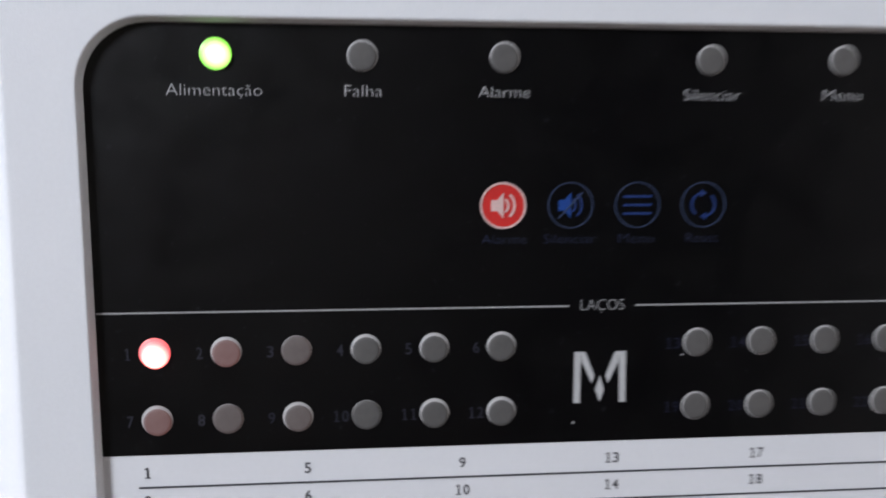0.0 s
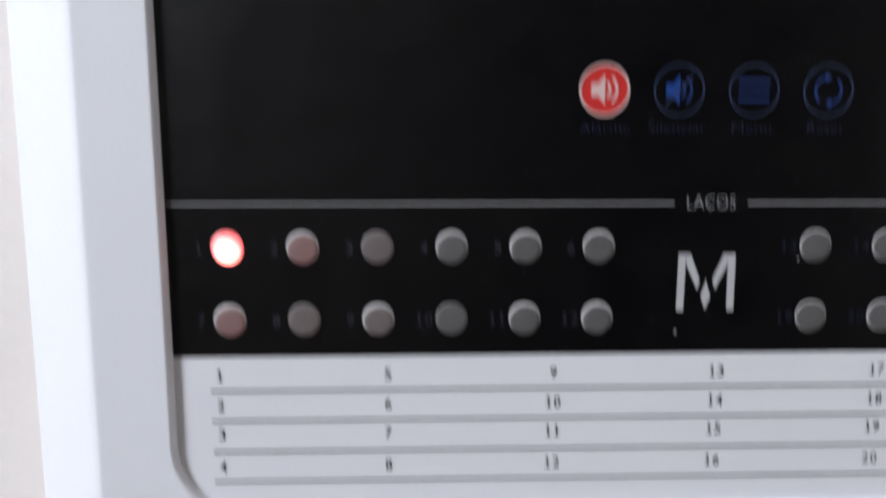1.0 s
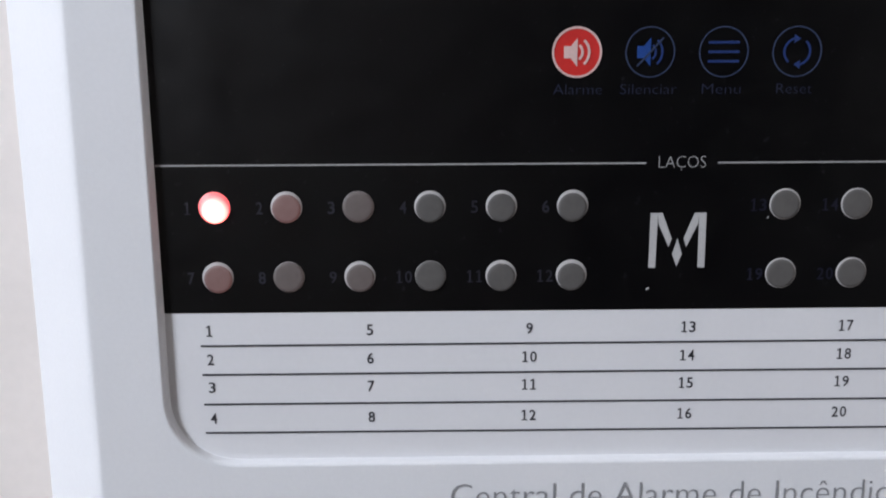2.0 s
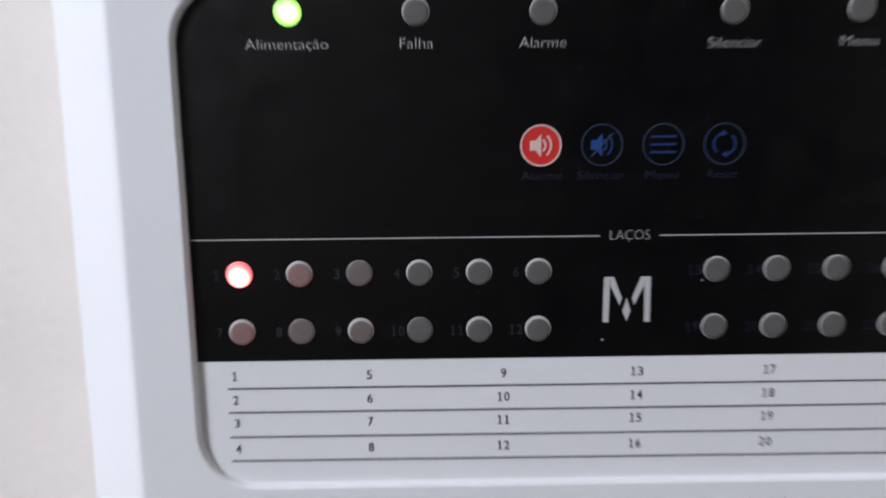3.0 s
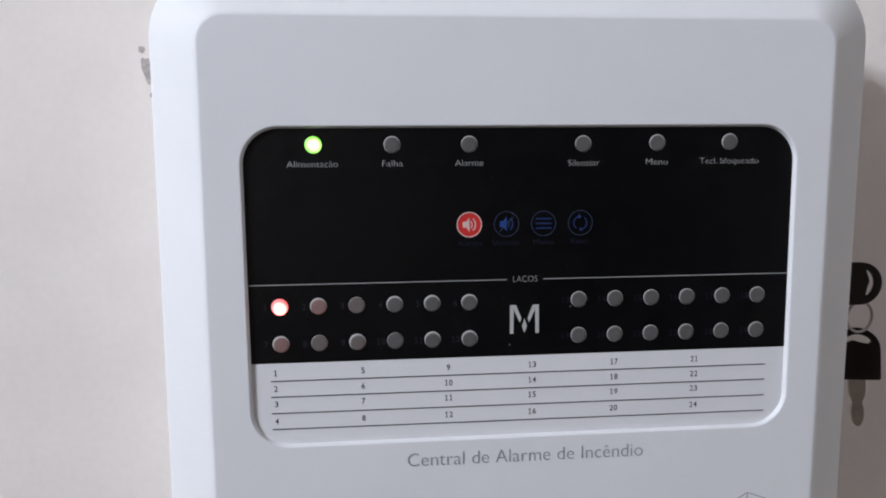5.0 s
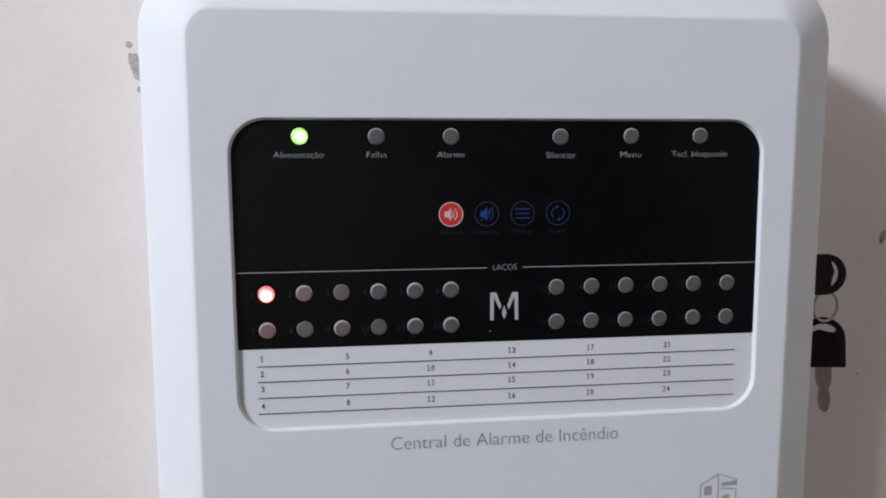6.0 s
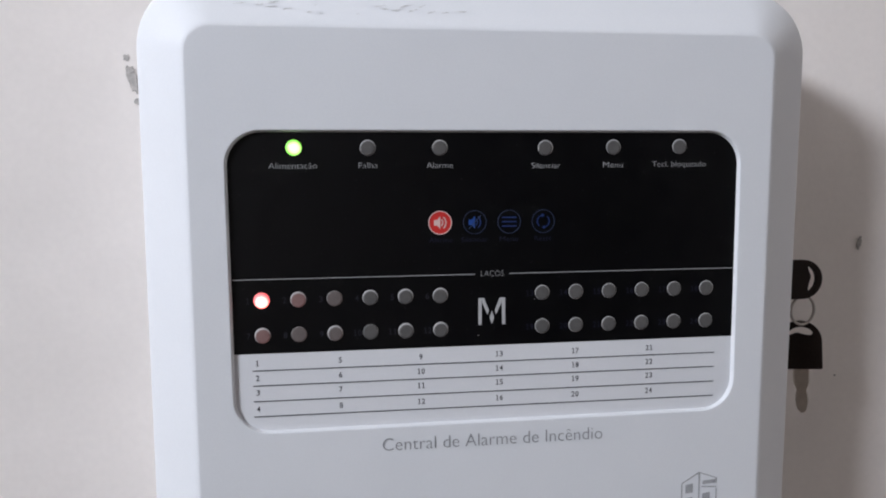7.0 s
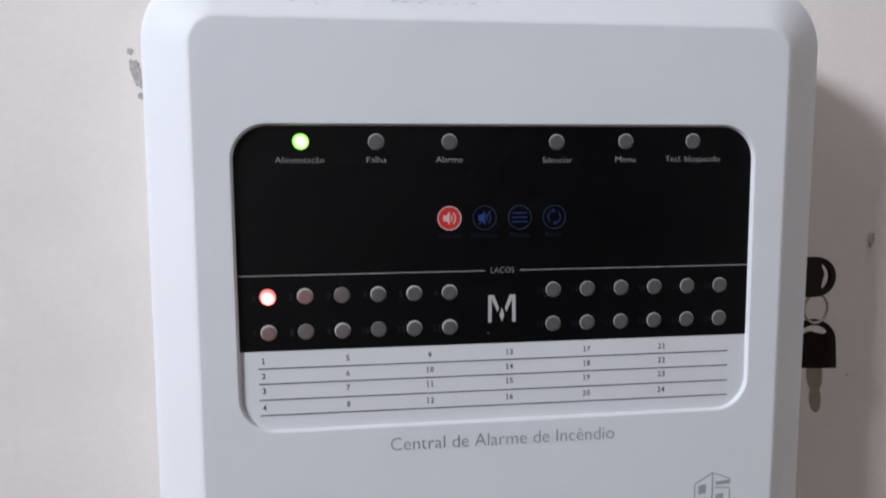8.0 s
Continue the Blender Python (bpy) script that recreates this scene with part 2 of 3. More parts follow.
def plate(name, outline, y_front, y_back, mat, parent=None, label="", edge=0.0):
    """A flat piece that faces the room, with a slightly broken edge if edge is given."""
    loops = [[(x, y_back, z) for x, z in outline], [(x, y_front + edge, z) for x, z in outline]]
    if edge:
        cx, cz = sum(p[0] for p in outline) / len(outline), sum(p[1] for p in outline) / len(outline)
        loops.append([(x - math.copysign(min(edge, abs(x - cx)), x - cx), y_front, z - math.copysign(min(edge, abs(z - cz)), z - cz)) for x, z in outline])
    return link_mesh(name, *loops_mesh(loops, True, True), mat, parent, label)


def boxes_mesh(blocks):
    """Vertices and faces of plain blocks (x0, x1, y0, y1, z0, z1)."""
    verts, faces = [], []
    for x0, x1, y0, y1, z0, z1 in blocks:
        b = len(verts)
        verts += [(x0, y0, z0), (x1, y0, z0), (x1, y1, z0), (x0, y1, z0), (x0, y0, z1), (x1, y0, z1), (x1, y1, z1), (x0, y1, z1)]
        faces += [tuple(b + i for i in f) for f in ((0, 3, 2, 1), (4, 5, 6, 7), (0, 1, 5, 4), (1, 2, 6, 5), (2, 3, 7, 6), (3, 0, 4, 7))]
    return verts, faces


def strip(points, width):
    """Outline of a stroke of the given width along points in the x, z plane."""
    left, right = [], []
    for i, (x, z) in enumerate(points):
        x0, z0 = points[max(i - 1, 0)]
        x1, z1 = points[min(i + 1, len(points) - 1)]
        d = math.hypot(x1 - x0, z1 - z0)
        nx, nz = -(z1 - z0) / d * width / 2, (x1 - x0) / d * width / 2
        left.append((x + nx, z + nz))
        right.append((x - nx, z - nz))
    return left + right[::-1]


def arc(cx, cz, r, a0, a1, n=14):
    return [(cx + r * math.cos(radians(a0 + (a1 - a0) * k / n)), cz + r * math.sin(radians(a0 + (a1 - a0) * k / n))) for k in range(n + 1)]


def print_on(name, outlines, y, mat, parent, label="", thick=0.00012):
    """Flat print: outlines in the x, z plane, laid on the surface at y."""
    verts, faces = [], []
    for outline in outlines:
        v, f = loops_mesh([[(x, y, z) for x, z in outline], [(x, y - thick, z) for x, z in outline]], False, True)
        faces += [tuple(i + len(verts) for i in face) for face in f]
        verts += v
    return link_mesh(name, verts, faces, mat, parent, label)


def ring_strip(cx, cz, r, width, n=40):
    """Two half rings that meet, as outlines."""
    return [strip(arc(cx, cz, r, 0, 180, n // 2), width), strip(arc(cx, cz, r, 180, 360, n // 2), width)]


def lettering(name, text, x0, x1, z_base, cap, y, mat, parent, label="", thin=0.013):
    """Lettering from the built-in font, from x0 to x1, with capitals of the given height on the base line, as a thin mesh."""
    curve = bpy.data.curves.new(name, "FONT")
    curve.body, curve.resolution_u, curve.offset = text, 3, -thin
    temp = new("lettering_draft", curve)
    bpy.context.view_layer.update()
    data = bpy.data.meshes.new_from_object(temp.evaluated_get(bpy.context.evaluated_depsgraph_get()))
    bpy.data.objects.remove(temp)
    bpy.data.curves.remove(curve)
    xs = [v.co.x for v in data.vertices]
    lo, hi = min(xs), max(xs)
    k = cap / 0.729
    for v in data.vertices:
        v.co = (x0 + (v.co.x - lo) / (hi - lo) * (x1 - x0), y, z_base + v.co.y * k)
    data.materials.clear()
    data.materials.append(mat)
    data.name = name
    ob = new(name, data)
    ob.parent = parent
    if label:
        tagged(ob, label)
    return ob


GLYPHS = {}


def glyph(char):
    """Flat vertices and faces of a figure, one cap height high and its cell wide; the figure one has a flag and a foot."""
    if char not in GLYPHS:
        if char == "1":
            verts, faces = [], []
            for quad in ([(0.235, 0.0), (0.375, 0.0), (0.375, 1.0), (0.235, 1.0)], [(0.06, 0.75), (0.235, 0.86), (0.235, 1.0), (0.06, 0.89)], [(0.05, 0.0), (0.235, 0.0), (0.235, 0.10), (0.05, 0.10)], [(0.375, 0.0), (0.56, 0.0), (0.56, 0.10), (0.375, 0.10)]):
                faces.append(tuple(range(len(verts), len(verts) + 4)))
                verts += quad
        else:
            curve = bpy.data.curves.new("figure", "FONT")
            curve.body, curve.resolution_u, curve.offset = char, 3, 0.008
            temp = new("figure_draft", curve)
            bpy.context.view_layer.update()
            data = bpy.data.meshes.new_from_object(temp.evaluated_get(bpy.context.evaluated_depsgraph_get()))
            bpy.data.objects.remove(temp)
            bpy.data.curves.remove(curve)
            lo, hi = min(v.co.x for v in data.vertices), max(v.co.x for v in data.vertices)
            bottom, top = min(v.co.y for v in data.vertices), max(v.co.y for v in data.vertices)
            verts = [((v.co.x - lo) / (hi - lo) * 0.58, (v.co.y - bottom) / (top - bottom)) for v in data.vertices]
            faces = [tuple(p.vertices) for p in data.polygons]
            bpy.data.meshes.remove(data)
        GLYPHS[char] = verts, faces
    return GLYPHS[char]


def numeral(text, cx, z_base, cap, y, mat, parent, label):
    """A number of figures of equal width, centred at cx."""
    verts, faces, step = [], [], 0.76
    start = -(step * len(text) - 0.18) / 2
    for i, char in enumerate(text):
        v, f = glyph(char)
        faces += [tuple(k + len(verts) for k in face) for face in f]
        verts += [(cx + (start + i * step + a) * cap, y, z_base + b * cap) for a, b in v]
    data = bpy.data.meshes.new("numeral")
    data.from_pydata(verts, [], faces)
    data.materials.append(mat)
    ob = new("numeral", data)
    ob.parent = parent
    return tagged(ob, label)


def blot(cx, cz, w, h, seed, n=18, lean=0.0):
    """An uneven patch outline."""
    rng = random.Random(seed)
    out = []
    for k in range(n):
        a = 2 * math.pi * k / n
        r = 1 + rng.uniform(-0.28, 0.22)
        dx, dz = w / 2 * r * math.cos(a), h / 2 * r * math.sin(a)
        out.append((cx + dx + lean * dz, cz + dz))
    return out


# ---- the room ----
T = 0.15
wall_north = link_mesh("wall_north", *boxes_mesh([(ROOM_X0 - T, ROOM_X1 + T, ROOM_Y1, ROOM_Y1 + T, 0, ROOM_H)]), PLASTER)
tagged(wall_north, "cream painted plaster wall with small chips", "wall", kind="structure")
# unseen walls: pale ones bounce light, the added dark one dims film reflections
ABSORBER_X, ABSORBER_Y, ABSORBER_W = 4.5, -1.3, 0.3
wall_south = link_mesh("wall_south", *boxes_mesh([(ROOM_X0 - T, ABSORBER_W, ROOM_Y0 - T, ROOM_Y0, 0, ROOM_H)]), BOUNCE_PAINT)
tagged(wall_south, "unseen pale wall that bounces light", "wall", kind="structure")
wall_east = link_mesh("wall_east", *boxes_mesh([(ROOM_X1, ROOM_X1 + T, ABSORBER_Y, ROOM_Y1, 0, ROOM_H)]), BOUNCE_PAINT)
tagged(wall_east, "unseen pale wall that bounces light", "wall", kind="structure")
wall_absorber = link_mesh("wall_absorber", *boxes_mesh([
    (ROOM_X1 + T, ABSORBER_X + T, ABSORBER_Y, ABSORBER_Y + T, 0, ROOM_H), (ABSORBER_X, ABSORBER_X + T, ROOM_Y0, ABSORBER_Y, 0, ROOM_H),
    (ABSORBER_W, ABSORBER_X + T, ROOM_Y0 - T, ROOM_Y0, 0, ROOM_H)]), ABSORBER_PAINT)
tagged(wall_absorber, "unseen dark wall added to darken reflections", "wall", kind="structure")
WY0, WY1, WZ0, WZ1 = WINDOW_Y - WINDOW_W / 2, WINDOW_Y + WINDOW_W / 2, WINDOW_Z - WINDOW_H / 2, WINDOW_Z + WINDOW_H / 2
wall_west = link_mesh("wall_west", *boxes_mesh([
    (ROOM_X0 - T, ROOM_X0, ROOM_Y0, WY0, 0, ROOM_H), (ROOM_X0 - T, ROOM_X0, WY1, ROOM_Y1, 0, ROOM_H),
    (ROOM_X0 - T, ROOM_X0, WY0, WY1, 0, WZ0), (ROOM_X0 - T, ROOM_X0, WY0, WY1, WZ1, ROOM_H)]), ROOM_PAINT)
tagged(wall_west, "plain beige painted wall with a window opening", "wall", kind="structure")
floor = link_mesh("floor", *boxes_mesh([(ROOM_X0 - T, ABSORBER_X + T, ROOM_Y0 - T, ROOM_Y1 + T, -0.1, 0)]), FLOOR_TILE)
tagged(floor, "plain brown stone floor", "floor", kind="structure")
ceiling = link_mesh("ceiling", *boxes_mesh([(ROOM_X0 - T, ABSORBER_X + T, ROOM_Y0 - T, ROOM_Y1 + T, ROOM_H, ROOM_H + 0.1)]), CEILING_PAINT)
tagged(ceiling, "plain off-white ceiling", "ceiling", kind="structure")
window_1 = tagged(new("window_1"), "plain white framed window opening", "window", kind="structure")
link_mesh("window_frame", *boxes_mesh([
    (ROOM_X0 - T, ROOM_X0 - 0.10, WY0, WY0 + 0.04, WZ0, WZ1), (ROOM_X0 - T, ROOM_X0 - 0.10, WY1 - 0.04, WY1, WZ0, WZ1),
    (ROOM_X0 - T, ROOM_X0 - 0.10, WY0 + 0.04, WY1 - 0.04, WZ0, WZ0 + 0.04), (ROOM_X0 - T, ROOM_X0 - 0.10, WY0 + 0.04, WY1 - 0.04, WZ1 - 0.04, WZ1)]),
    WINDOW_PAINT, window_1)

# chips in the wall paint
for k, (cx, cz, w, h, lean) in enumerate(((-0.0868, 1.5330, 0.0034, 0.0036, 0.0), (-0.0838, 1.5200, 0.0062, 0.0155, -0.22), (-0.0846, 1.5262, 0.0052, 0.0036, -0.1),
                                          (-0.0814, 1.5072, 0.0042, 0.0040, 0.0), (0.3948, 1.4135, 0.0028, 0.0085, 0.15), (0.3800, 1.3200, 0.0009, 0.0012, 0.0))):
    plate("paint_chip", blot(cx, cz, w, h, 20 + k, lean=lean), ROOM_Y1 - 0.0003 - 0.0002 * k, ROOM_Y1 + 0.0008, CHIP_GREY, wall_north, "bared grey chip in the paint")

# ---- the fire alarm panel ----
alarm_panel = tagged(new("alarm_panel"), "white plastic fire alarm control panel mounted on a cream wall", "alarm panel")
FRONT = dict(x0=-0.0325, x1=0.2632, z0=1.205, z1=1.5310, r=0.013)
OUTER = dict(x0=-0.0617, x1=0.2988, z0=1.176, z1=1.562, r=0.037)
Y_FRONT, Y_RIM, Y_SEAM = -0.0022, 0.0235, 0.058


def ring_at(s, y):
    f, o = FRONT, OUTER
    mix = {key: f[key] + (o[key] - f[key]) * s for key in f}
    # the box narrows slightly downwards on its lock side
    return [(x - 0.018 * max(0.0, (x - 0.1155) / 0.18) * (1.52 - z), y, z) for x, z in rounded(mix["x0"], mix["x1"], mix["z0"], mix["z1"], mix["r"], 12)]


def bend(p0, p1, p2, n):
    out = []
    for k in range(n + 1):
        t = k / n
        out.append(tuple((1 - t) ** 2 * a + 2 * t * (1 - t) * b + t * t * c for a, b, c in zip(p0, p1, p2)))
    return out


def slope(s):
    return (s, Y_FRONT + (Y_RIM - Y_FRONT) * s)


def splay(outline):
    """The display opening widens slightly upwards."""
    return [(x + (0.0008 if x > 0.115 else -0.0004) * (z - 1.375) / 0.1, z) for x, z in outline]


# door: recess for the display, flat front, bevel all round, straight rim
DX0, DX1, DZ0, DZ1, DR = -0.0142, 0.2441, 1.3349, 1.4814, 0.0167
profile = bend((-0.04, Y_FRONT), (0, Y_FRONT), slope(0.10), 6) + bend(slope(0.80), slope(0.86), (0.90, Y_RIM + 0.000), 4) + bend((0.97, Y_RIM + 0.0055), (1, Y_RIM + 0.008), (1, Y_RIM + 0.013), 5) + [(1, Y_SEAM - 0.001), (0.985, Y_SEAM)]
recess = [(-0.0009, 0.0007), (-0.0005, 0.0004), (-0.0002, -0.0006), (0.0, -0.0013), (0.00018, -0.0018), (0.0005, -0.0021), (0.0008, Y_FRONT), (0.0011, Y_FRONT)]
loops = [[(x, y, z) for x, z in splay(rounded(DX0 - e, DX1 + e, DZ0 - e, DZ1 + e, DR + e, 12))] for e, y in recess]
loops += [ring_at(-0.06, Y_FRONT)] + [ring_at(s, y) for s, y in profile]
door = link_mesh("door", *loops_mesh(loops, True, False), ABS_WHITE, alarm_panel, "off-white plastic door with bevelled edges", smooth_angle=40)
loops = [ring_at(0.975, Y_SEAM - 0.004), ring_at(0.975, ROOM_Y1)]
link_mesh("backbox", *loops_mesh(loops, True, True), ABS_BASE, alarm_panel, "white plastic back box", smooth_angle=40)

# the front film: black above, white below
BX0, BX1, BZ = -0.0139, 0.2438, 1.3738
display_panel = plate("display_panel", splay(rounded(BX0, BX1, BZ, 1.4809, (0.0004, 0.0004, 0.0163, 0.0163), 10)), 0.0, 0.0008, FILM_BLACK, alarm_panel, "glossy black front film with indicator lights")
label_sheet = plate("label_sheet", splay(rounded(BX0, BX1, 1.3352, BZ - 0.0001, (0.0163, 0.0163, 0.0003, 0.0003), 10)), 0.0, 0.0008, FILM_WHITE, alarm_panel, "white write-on zone label with ruled lines")
Y_PRINT = -0.00012
print_on("rule", [[(BX0 + 0.0002, 1.41010), (0.1052, 1.41010), (0.1052, 1.41050), (BX0 + 0.0002, 1.41050)]], Y_PRINT, PRINT_RULE, display_panel, "thin light grey rule")
print_on("rule", [[(0.1229, 1.41010), (BX1 - 0.0002, 1.41010), (BX1 - 0.0002, 1.41050), (0.1229, 1.41050)]], Y_PRINT, PRINT_RULE, display_panel, "thin light grey rule")
lettering("caption", "LAÇOS", 0.1083, 0.1199, 1.4091, 0.0031, Y_PRINT, PRINT_RULE, display_panel, "white lettering LAÇOS", 0.020)
PITCH, PITCH_RIGHT, ROW_A, ROW_B, ROW_TOP, RIGHT = 0.0175, 0.01776, 1.4001, 1.3828, 1.4737, 0.1400
for text, x0, x1, lift in (("Alimentação", 0.0052, 0.0281, -0.0002), ("Falha", 0.0481, 0.0574, -0.0002), ("Alarme", 0.0814, 0.0944, -0.0002),
                           ("Silenciar", 0.1344, 0.1492, -0.0006), ("Menu", 0.1718, 0.1821, -0.0004), ("Tecl. bloqueado", 0.1980, 0.2271, -0.0002)):
    lettering("caption", text, x0, x1, 1.4638 + lift, 0.0030, Y_PRINT, PRINT_WHITE, display_panel, "small white lettering", 0.020)

# touch symbols
ICON_Z, ICON_X = 1.4365, (0.0877, 0.1052, 0.1228, 0.1404)
print_on("symbol_disc", [arc(ICON_X[0], ICON_Z, 0.0056, 0, 360 - 360 / 36, 35)], Y_PRINT + 0.00004, PRINT_RED, display_panel, "red touch symbol disc")
print_on("symbol_ring", ring_strip(ICON_X[0], ICON_Z, 0.0057, 0.0005), Y_PRINT - 0.0001, PRINT_PINK, display_panel, "pale pink ring round the red symbol")
for x in ICON_X[1:]:
    print_on("symbol_ring", ring_strip(x, ICON_Z, 0.0058, 0.00030), Y_PRINT, PRINT_RING, display_panel, "faint slate blue ring")


def speaker(cx, cz):
    return [[(cx - 0.0031, cz - 0.0014), (cx - 0.0015, cz - 0.0014), (cx + 0.0001, cz - 0.0033), (cx + 0.0001, cz + 0.0033), (cx - 0.0015, cz + 0.0014), (cx - 0.0031, cz + 0.0014)]]


def sound_waves(cx, cz, width):
    return [strip(arc(cx - 0.0008, cz, 0.0021, -50, 50), width), strip(arc(cx - 0.0008, cz, 0.0037, -48, 48), width)]


print_on("symbol", speaker(ICON_X[0], ICON_Z), Y_PRINT - 0.0001, PRINT_PINK, display_panel, "pale loudspeaker symbol")
print_on("symbol_waves", sound_waves(ICON_X[0], ICON_Z, 0.0006), Y_PRINT - 0.0001, PRINT_PINK, display_panel, "pale sound waves")
print_on("symbol", speaker(ICON_X[1], ICON_Z), Y_PRINT, PRINT_BLUE, display_panel, "blue loudspeaker symbol")
print_on("symbol_waves", sound_waves(ICON_X[1], ICON_Z, 0.0005), Y_PRINT, PRINT_BLUE_DIM, display_panel, "dim blue sound waves")
print_on("symbol_slash", [strip([(ICON_X[1] - 0.0031, ICON_Z - 0.0033), (ICON_X[1] + 0.0031, ICON_Z + 0.0033)], 0.0004)], Y_PRINT - 0.0001, PRINT_RING, display_panel, "slate slash through the symbol")
for dz in (-0.0022, 0.0, 0.0022):
    x = ICON_X[2]
    print_on("symbol_bar", [[(x - 0.0037, ICON_Z + dz - 0.0003), (x + 0.0037, ICON_Z + dz - 0.0003), (x + 0.0037, ICON_Z + dz + 0.0003), (x - 0.0037, ICON_Z + dz + 0.0003)]], Y_PRINT, PRINT_BLUE_DIM, display_panel, "dim blue menu bar")
x, r = ICON_X[3], 0.0031
for a0 in (105, 285):
    tip = arc(x, ICON_Z, r, a0, a0, 1)[0]
    side = -1 if a0 == 105 else 1
    head = [(tip[0], tip[1] + 0.0010), (tip[0] - side * 0.0015, tip[1]), (tip[0], tip[1] - 0.0010)]
    print_on("symbol_arrow", [strip(arc(x, ICON_Z, r, a0, a0 + 125), 0.0005), head], Y_PRINT, PRINT_BLUE_DIM, display_panel, "dim blue circling arrow")
for text, x0, x1 in (("Alarme", 0.0822, 0.0939), ("Silenciar", 0.0983, 0.1119), ("Menu", 0.1180, 0.1273), ("Reset", 0.1360, 0.1446)):
    lettering("caption", text, x0, x1, 1.4267, 0.0026, Y_PRINT, CAPTION_NAVY, display_panel, "barely visible navy lettering", 0.018)

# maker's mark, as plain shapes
mx, mz = 0.1137, 1.3844
for s in (-1, 1):
    print_on("mark_stroke", [[(mx + s * 0.0070, mz), (mx + s * 0.0053, mz), (mx + s * 0.0051, mz + 0.0137), (mx + s * 0.0069, mz + 0.0137)][::s]], Y_PRINT, MARK_WHITE, display_panel, "white upright stroke")
    print_on("mark_stroke", [[(mx + s * 0.0051, mz + 0.0137), (mx + s * 0.0049, mz + 0.0110), (mx + s * 0.0022, mz + 0.0052), (mx + s * 0.0015, mz + 0.0073), (mx + s * 0.0040, mz + 0.0137)][::s]],
             Y_PRINT - 0.00006, MARK_WHITE, display_panel, "white slanting stroke")
print_on("mark_diamond", [[(mx, mz + 0.0003), (mx + 0.0012, mz + 0.0034), (mx, mz + 0.0073), (mx - 0.0012, mz + 0.0034)]], Y_PRINT, MARK_WHITE, display_panel, "white diamond")
print_on("scuff", [strip([(0.1064, 1.3789), (0.1070, 1.3793)], 0.0004)], Y_PRINT, MARK_WHITE, display_panel, "tiny pale scuff")
print_on("scuff", [strip([(0.1357, 1.3966), (0.1361, 1.3970)], 0.0003)], Y_PRINT, PRINT_RULE, display_panel, "tiny pale scuff")

# zone numbers beside the lights
for k in range(24):
    right, row, col = k >= 12, (k % 12) // 6, k % 6
    lx, lz = RIGHT + PITCH_RIGHT * col if right else PITCH * col, (ROW_A, ROW_B)[row]
    text = str(k + 1)
    numeral(text, lx - 0.0066, lz - 0.0017, 0.0030, Y_PRINT, PRINT_NAVY if right else PRINT_SLATE, display_panel, "faint zone number")

# ruled zone label
for z, fall in ((1.3654, 0.0001), (1.3579, 0.0002), (1.3501, 0.0004), (1.3425, 0.0006)):
    print_on("ruled_line", [[(-0.0052, z - 0.00022), (0.2340, z - fall - 0.00022), (0.2340, z - fall + 0.00022), (-0.0052, z + 0.00022)]], Y_PRINT, PRINT_INK, label_sheet, "thin dark ruled line")
for k in range(24):
    cx, cz = -0.0030 + 0.04015 * (k // 4), (1.3692, 1.3618, 1.3545, 1.3463)[k % 4]
    text = str(k + 1)
    numeral(text, cx, cz - 0.0014, 0.0028, Y_PRINT, PRINT_INK, label_sheet, "dark printed zone number")

# lettering and emblem on the door
lettering("caption", "Central de Alarme de Incêndio", 0.0573, 0.1718, 1.3224, 0.0069, Y_FRONT - 0.0002, PRINT_GREY, door, "grey lettering on the door")
ex, ez = 0.2260, 1.3007
for pts in ([(ex, ez), (ex, ez - 0.030)], [(ex - 0.0097, ez - 0.0055), (ex, ez)], [(ex - 0.0097, ez - 0.0055), (ex - 0.0097, ez - 0.030)],
            [(ex, ez), (ex + 0.0098, ez - 0.0035)], [(ex + 0.0098, ez - 0.0035), (ex + 0.0098, ez - 0.0062)], [(ex + 0.0098, ez - 0.0095), (ex + 0.0098, ez - 0.030)],
            [(ex - 0.0097, ez - 0.030), (ex + 0.0098, ez - 0.030)], [(ex + 0.0014, ez - 0.0078), (ex + 0.0098, ez - 0.0085)]):
    print_on("emblem_line", [strip(pts, 0.0005)], Y_FRONT - 0.0001, EMBLEM_GREY, door, "thin grey emblem line")
for x0, x1, z0, z1 in ((-0.0076, -0.0036, -0.0112, -0.0065), (0.0020, 0.0092, -0.0066, -0.0048), (-0.0076, -0.0036, -0.0190, -0.0140), (0.0020, 0.0062, -0.0185, -0.0118)):
    print_on("emblem_block", [[(ex + x0, ez + z0), (ex + x1, ez + z0 + 0.0004), (ex + x1, ez + z1 + 0.0006), (ex + x0, ez + z1)]], Y_FRONT - 0.0001, EMBLEM_GREY, door, "grey emblem block")

# faded pen strokes on the upper bevel


def on_bevel(x, rise):
    """A point on the upper bevel, rise metres above its lower edge."""
    s = rise / (OUTER["z1"] - FRONT["z1"])
    return (x, Y_FRONT + (Y_RIM - Y_FRONT) * s - 0.0003, FRONT["z1"] + rise)


